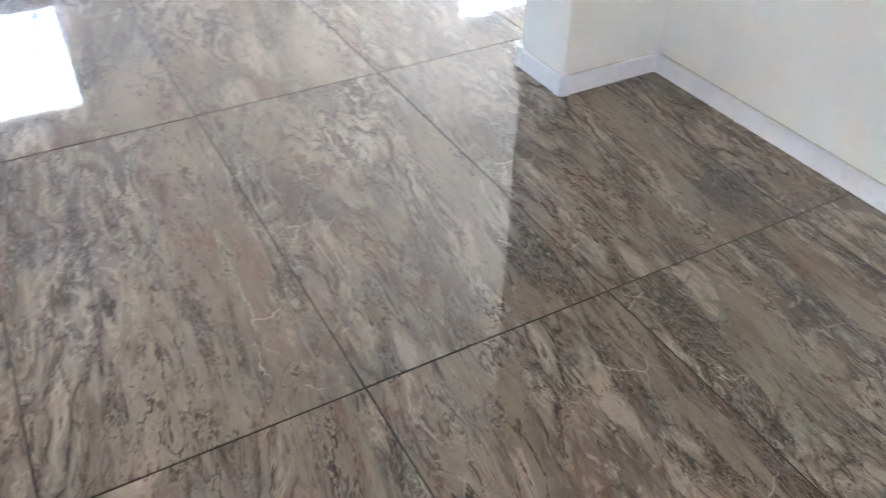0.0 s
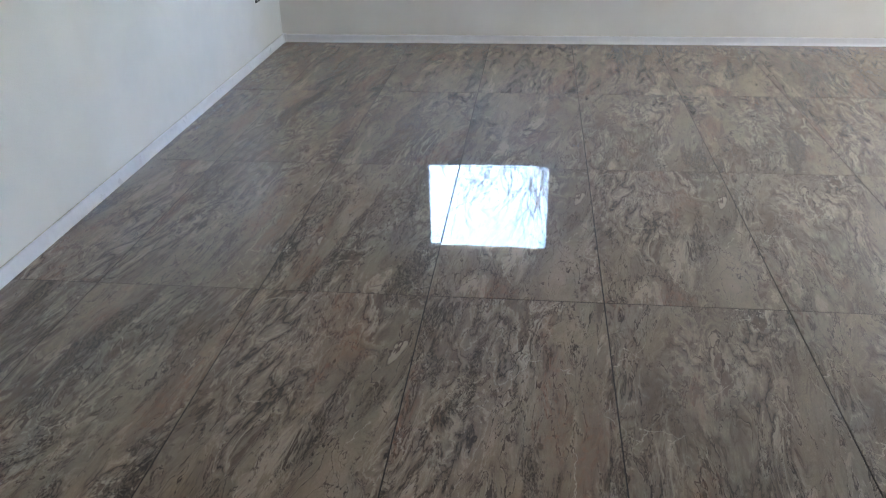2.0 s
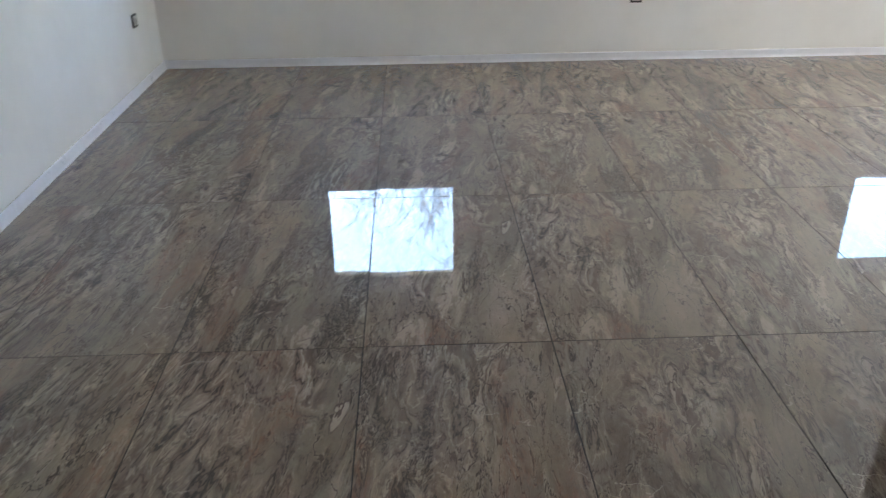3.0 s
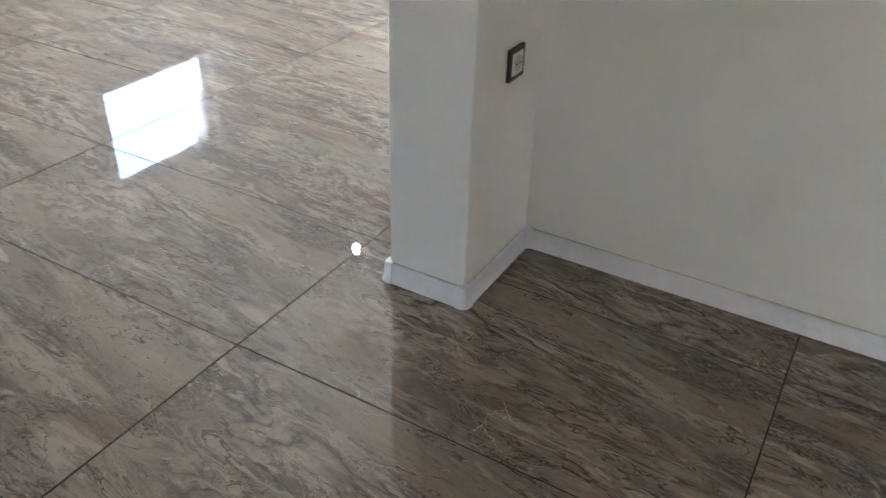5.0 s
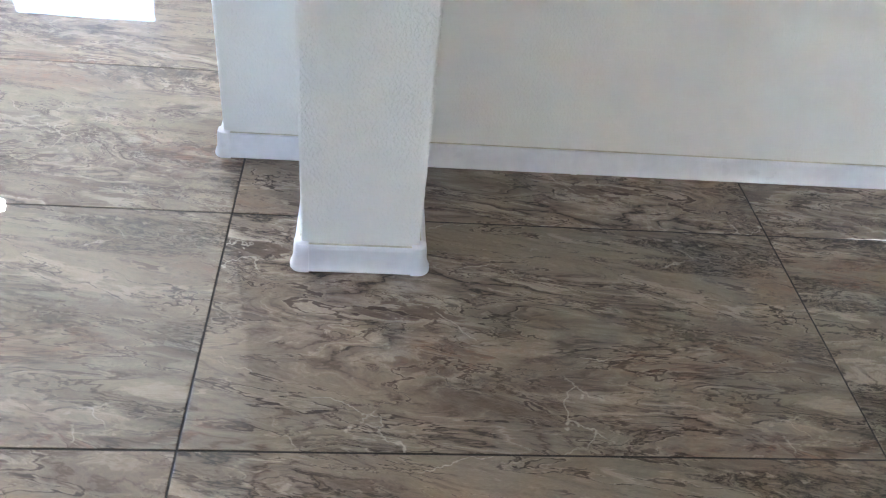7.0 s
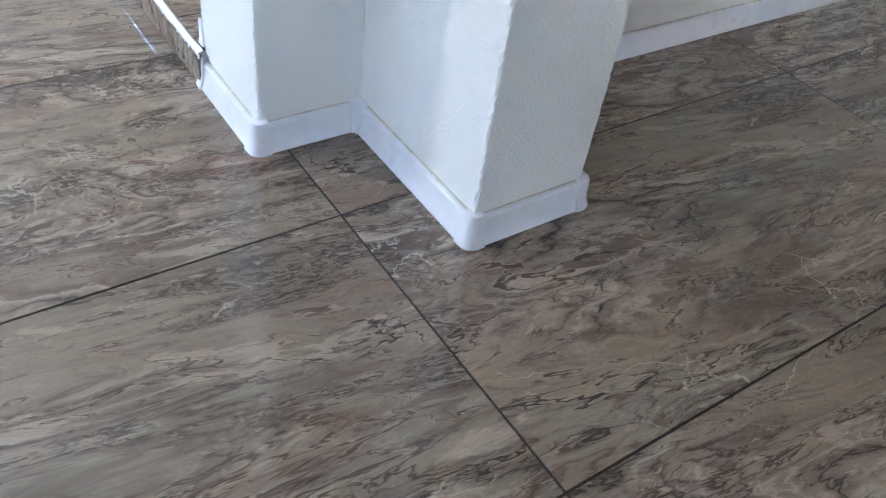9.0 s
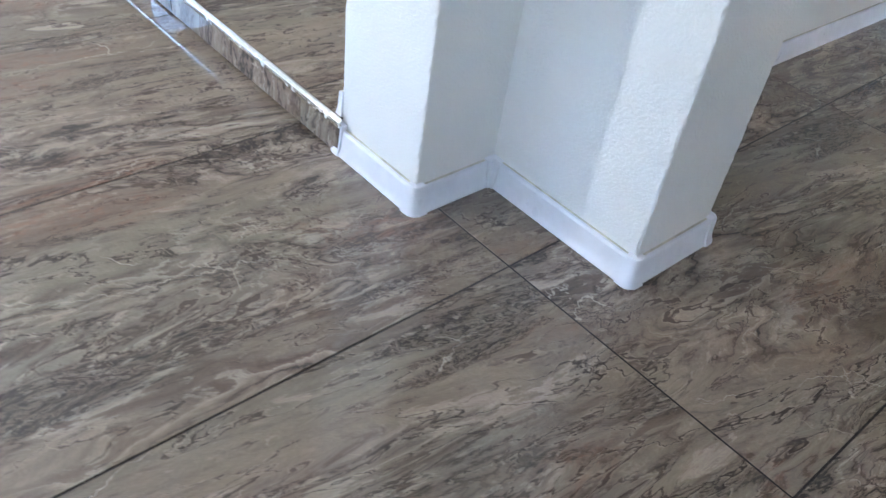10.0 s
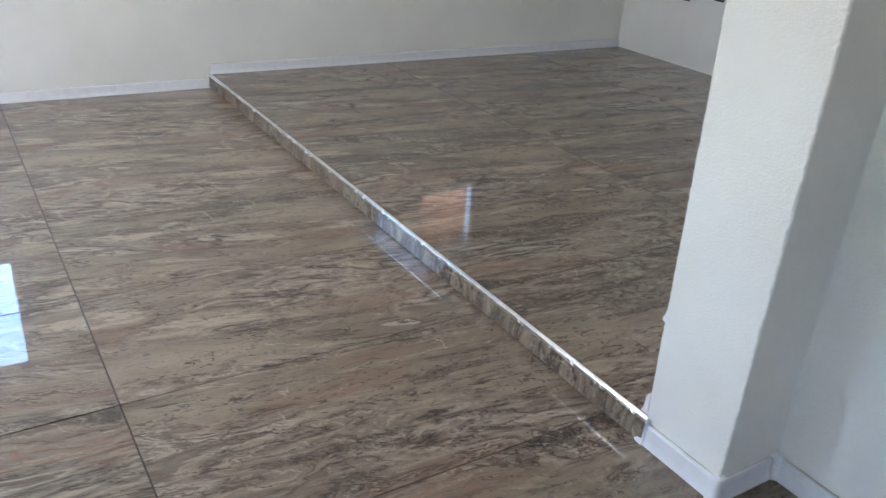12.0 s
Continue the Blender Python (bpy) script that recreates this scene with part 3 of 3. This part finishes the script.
house = empty("brick_house")
part("wall", boxed(10.0, 16.0, -14.0, -2.9, -0.6, 4.25), MORTAR, house)
# unseen roof whose deep eave is added to shade the brick facing
roof = bmesh.new()
rv = [roof.verts.new(v) for v in ((8.2, -14.4, 4.3), (17.8, -14.4, 4.3), (17.8, -2.5, 4.3), (8.2, -2.5, 4.3), (13.0, -14.4, 6.8), (13.0, -2.5, 6.8))]
for f in ((0, 1, 2, 3), (0, 3, 5, 4), (1, 4, 5, 2), (0, 4, 1), (3, 2, 5)):
    roof.faces.new([rv[i] for i in f])
part("roof", roof, ROOFING, house)
courses = bmesh.new()
for r in range(63):
    for c in range(43):
        y = -14.0 + c * 0.26 - (0.13 if r % 2 else 0)
        if -14.0 <= y and y + 0.25 <= -2.9:
            z = -0.55 + r * 0.075
            vs = [courses.verts.new(v) for v in ((9.99, y, z), (9.99, y + 0.25, z), (9.99, y + 0.25, z + 0.065), (9.99, y, z + 0.065))]
            vb = [courses.verts.new((10.0, v.co.y, v.co.z)) for v in vs]
            courses.faces.new(vs)
            for i in range(4):
                courses.faces.new((vs[i], vs[(i + 1) % 4], vb[(i + 1) % 4], vb[i]))
tagged(part("brick_facing", courses, BRICK, house), kind="stuff")
tagged(house, "orange brick neighbouring house seen through the window", "house")

# ---- floors ----
floor = tagged(part("floor", boxed(WEST - 0.2, EAST + 0.2, SOUTH - 0.2, NORTH + 0.2, -0.25, -0.0010), GROUT), "polished brown-grey marble-look porcelain tile floor", "floor", kind="structure")
raised = tagged(part("raised_floor", boxed(PART_E + 0.004, EAST + 0.1, BAY_S - 0.1, STEP_Y - 0.0095, -0.0008, STEP_Z - 0.0004), GROUT), "raised tiled floor one low step above the room", "floor", kind="structure")
JOINT = 0.0020
meshes = {}
rng = random.Random(5)


def tile_mesh(w, h, t=0.009):
    key = (round(w, 4), round(h, 4))
    if key not in meshes:
        bm = boxed(-w / 2, w / 2, -h / 2, h / 2, -t, 0)
        rim = [e for e in bm.edges if all(abs(v.co.z) < 1e-6 for v in e.verts)]
        bmesh.ops.bevel(bm, geom=rim, offset=0.0006, segments=2, profile=0.5, affect="EDGES")
        meshes[key] = mesh_of("tile", bm, TILE)
    return meshes[key]


def tile(parent, x0, x1, y0, y1, z, uneven=1.0):
    x0, x1, y0, y1 = x0 + JOINT, x1 - JOINT, y0 + JOINT, y1 - JOINT
    if x1 - x0 < 0.01 or y1 - y0 < 0.01:
        return
    ob = new("tile", tile_mesh(x1 - x0, y1 - y0))
    ob.parent = parent
    ob.matrix_world = pose((x0 + x1) / 2, (y0 + y1) / 2, z + rng.uniform(0.0, 0.0002), uneven * max(-0.05, min(0.05, rng.gauss(0, 0.035))), uneven * max(-0.08, min(0.08, rng.gauss(0, 0.05))), 180 * rng.randrange(2))


for i in range(-4, 4):
    for j in range(-3, 10):
        x0, x1, y0, y1 = max(0.6 * j, WEST), min(0.6 * j + 0.6, EAST), max(1.2 * i, SOUTH), min(1.2 * i + 1.2, NORTH)
        if i == 2:
            y1 = NORTH
        if i == 3:
            continue
        if i < 0:
            x1 = min(x1, PART_W + 0.1)
        if x1 > x0:
            tile(floor, x0, x1, y0, y1, 0.0)
for y0, y1 in ((-1.12, STEP_Y - 0.002), (-2.32, -1.12), (BAY_S, -2.32)):
    for j in range(3, 10):
        tile(raised, max(0.6 * j, PART_E), min(0.6 * j + 0.6, EAST), y0, y1, STEP_Z, 0.3)
for j in range(3, 10):
    x0, x1 = max(0.6 * j, PART_E - 0.014), min(0.6 * j + 0.6, EAST)
    h = STEP_Z - 0.016
    key = ("riser", round(x1 - x0, 3))
    if key not in meshes:
        meshes[key] = mesh_of("riser_tile", boxed(-(x1 - x0) / 2 + JOINT, (x1 - x0) / 2 - JOINT, -h / 2, h / 2, -0.009, 0, bevel=0.0006), TILE)
    ob = new("riser_tile", meshes[key])
    ob.parent = raised
    ob.matrix_world = Matrix.Translation(((x0 + x1) / 2, STEP_Y, 0.004 + h / 2)) @ Matrix(((-1, 0, 0), (0, 0, 1), (0, 1, 0))).to_4x4()
nose = [(-0.002, -0.0135), (0.0022, -0.0135), (0.0026, -0.0128), (0.0026, -0.0060), (0.0016, -0.0055), (0.0016, -0.0046), (0.0026, -0.0041)]
nose += [(-0.0020 + 0.0046 * math.cos(a), -0.0034 + 0.0046 * math.sin(a)) for a in (0.0, 0.35, 0.7, 1.05, 1.4)]
nose += [(-0.0030, 0.0014), (-0.0045, 0.0006), (-0.0055, 0.0015), (-0.0105, 0.0015), (-0.0105, 0.0002), (-0.002, -0.001)]
smooth(tagged(part("step_edge_trim", sweep([[(x, STEP_Y + d, STEP_Z + h) for d, h in nose] for x in (PART_E - 0.016, EAST - 0.002)]), STEEL), "bright aluminium edge strip along the step", "trim", kind="structure")).data.set_sharp_from_angle(angle=radians(35))
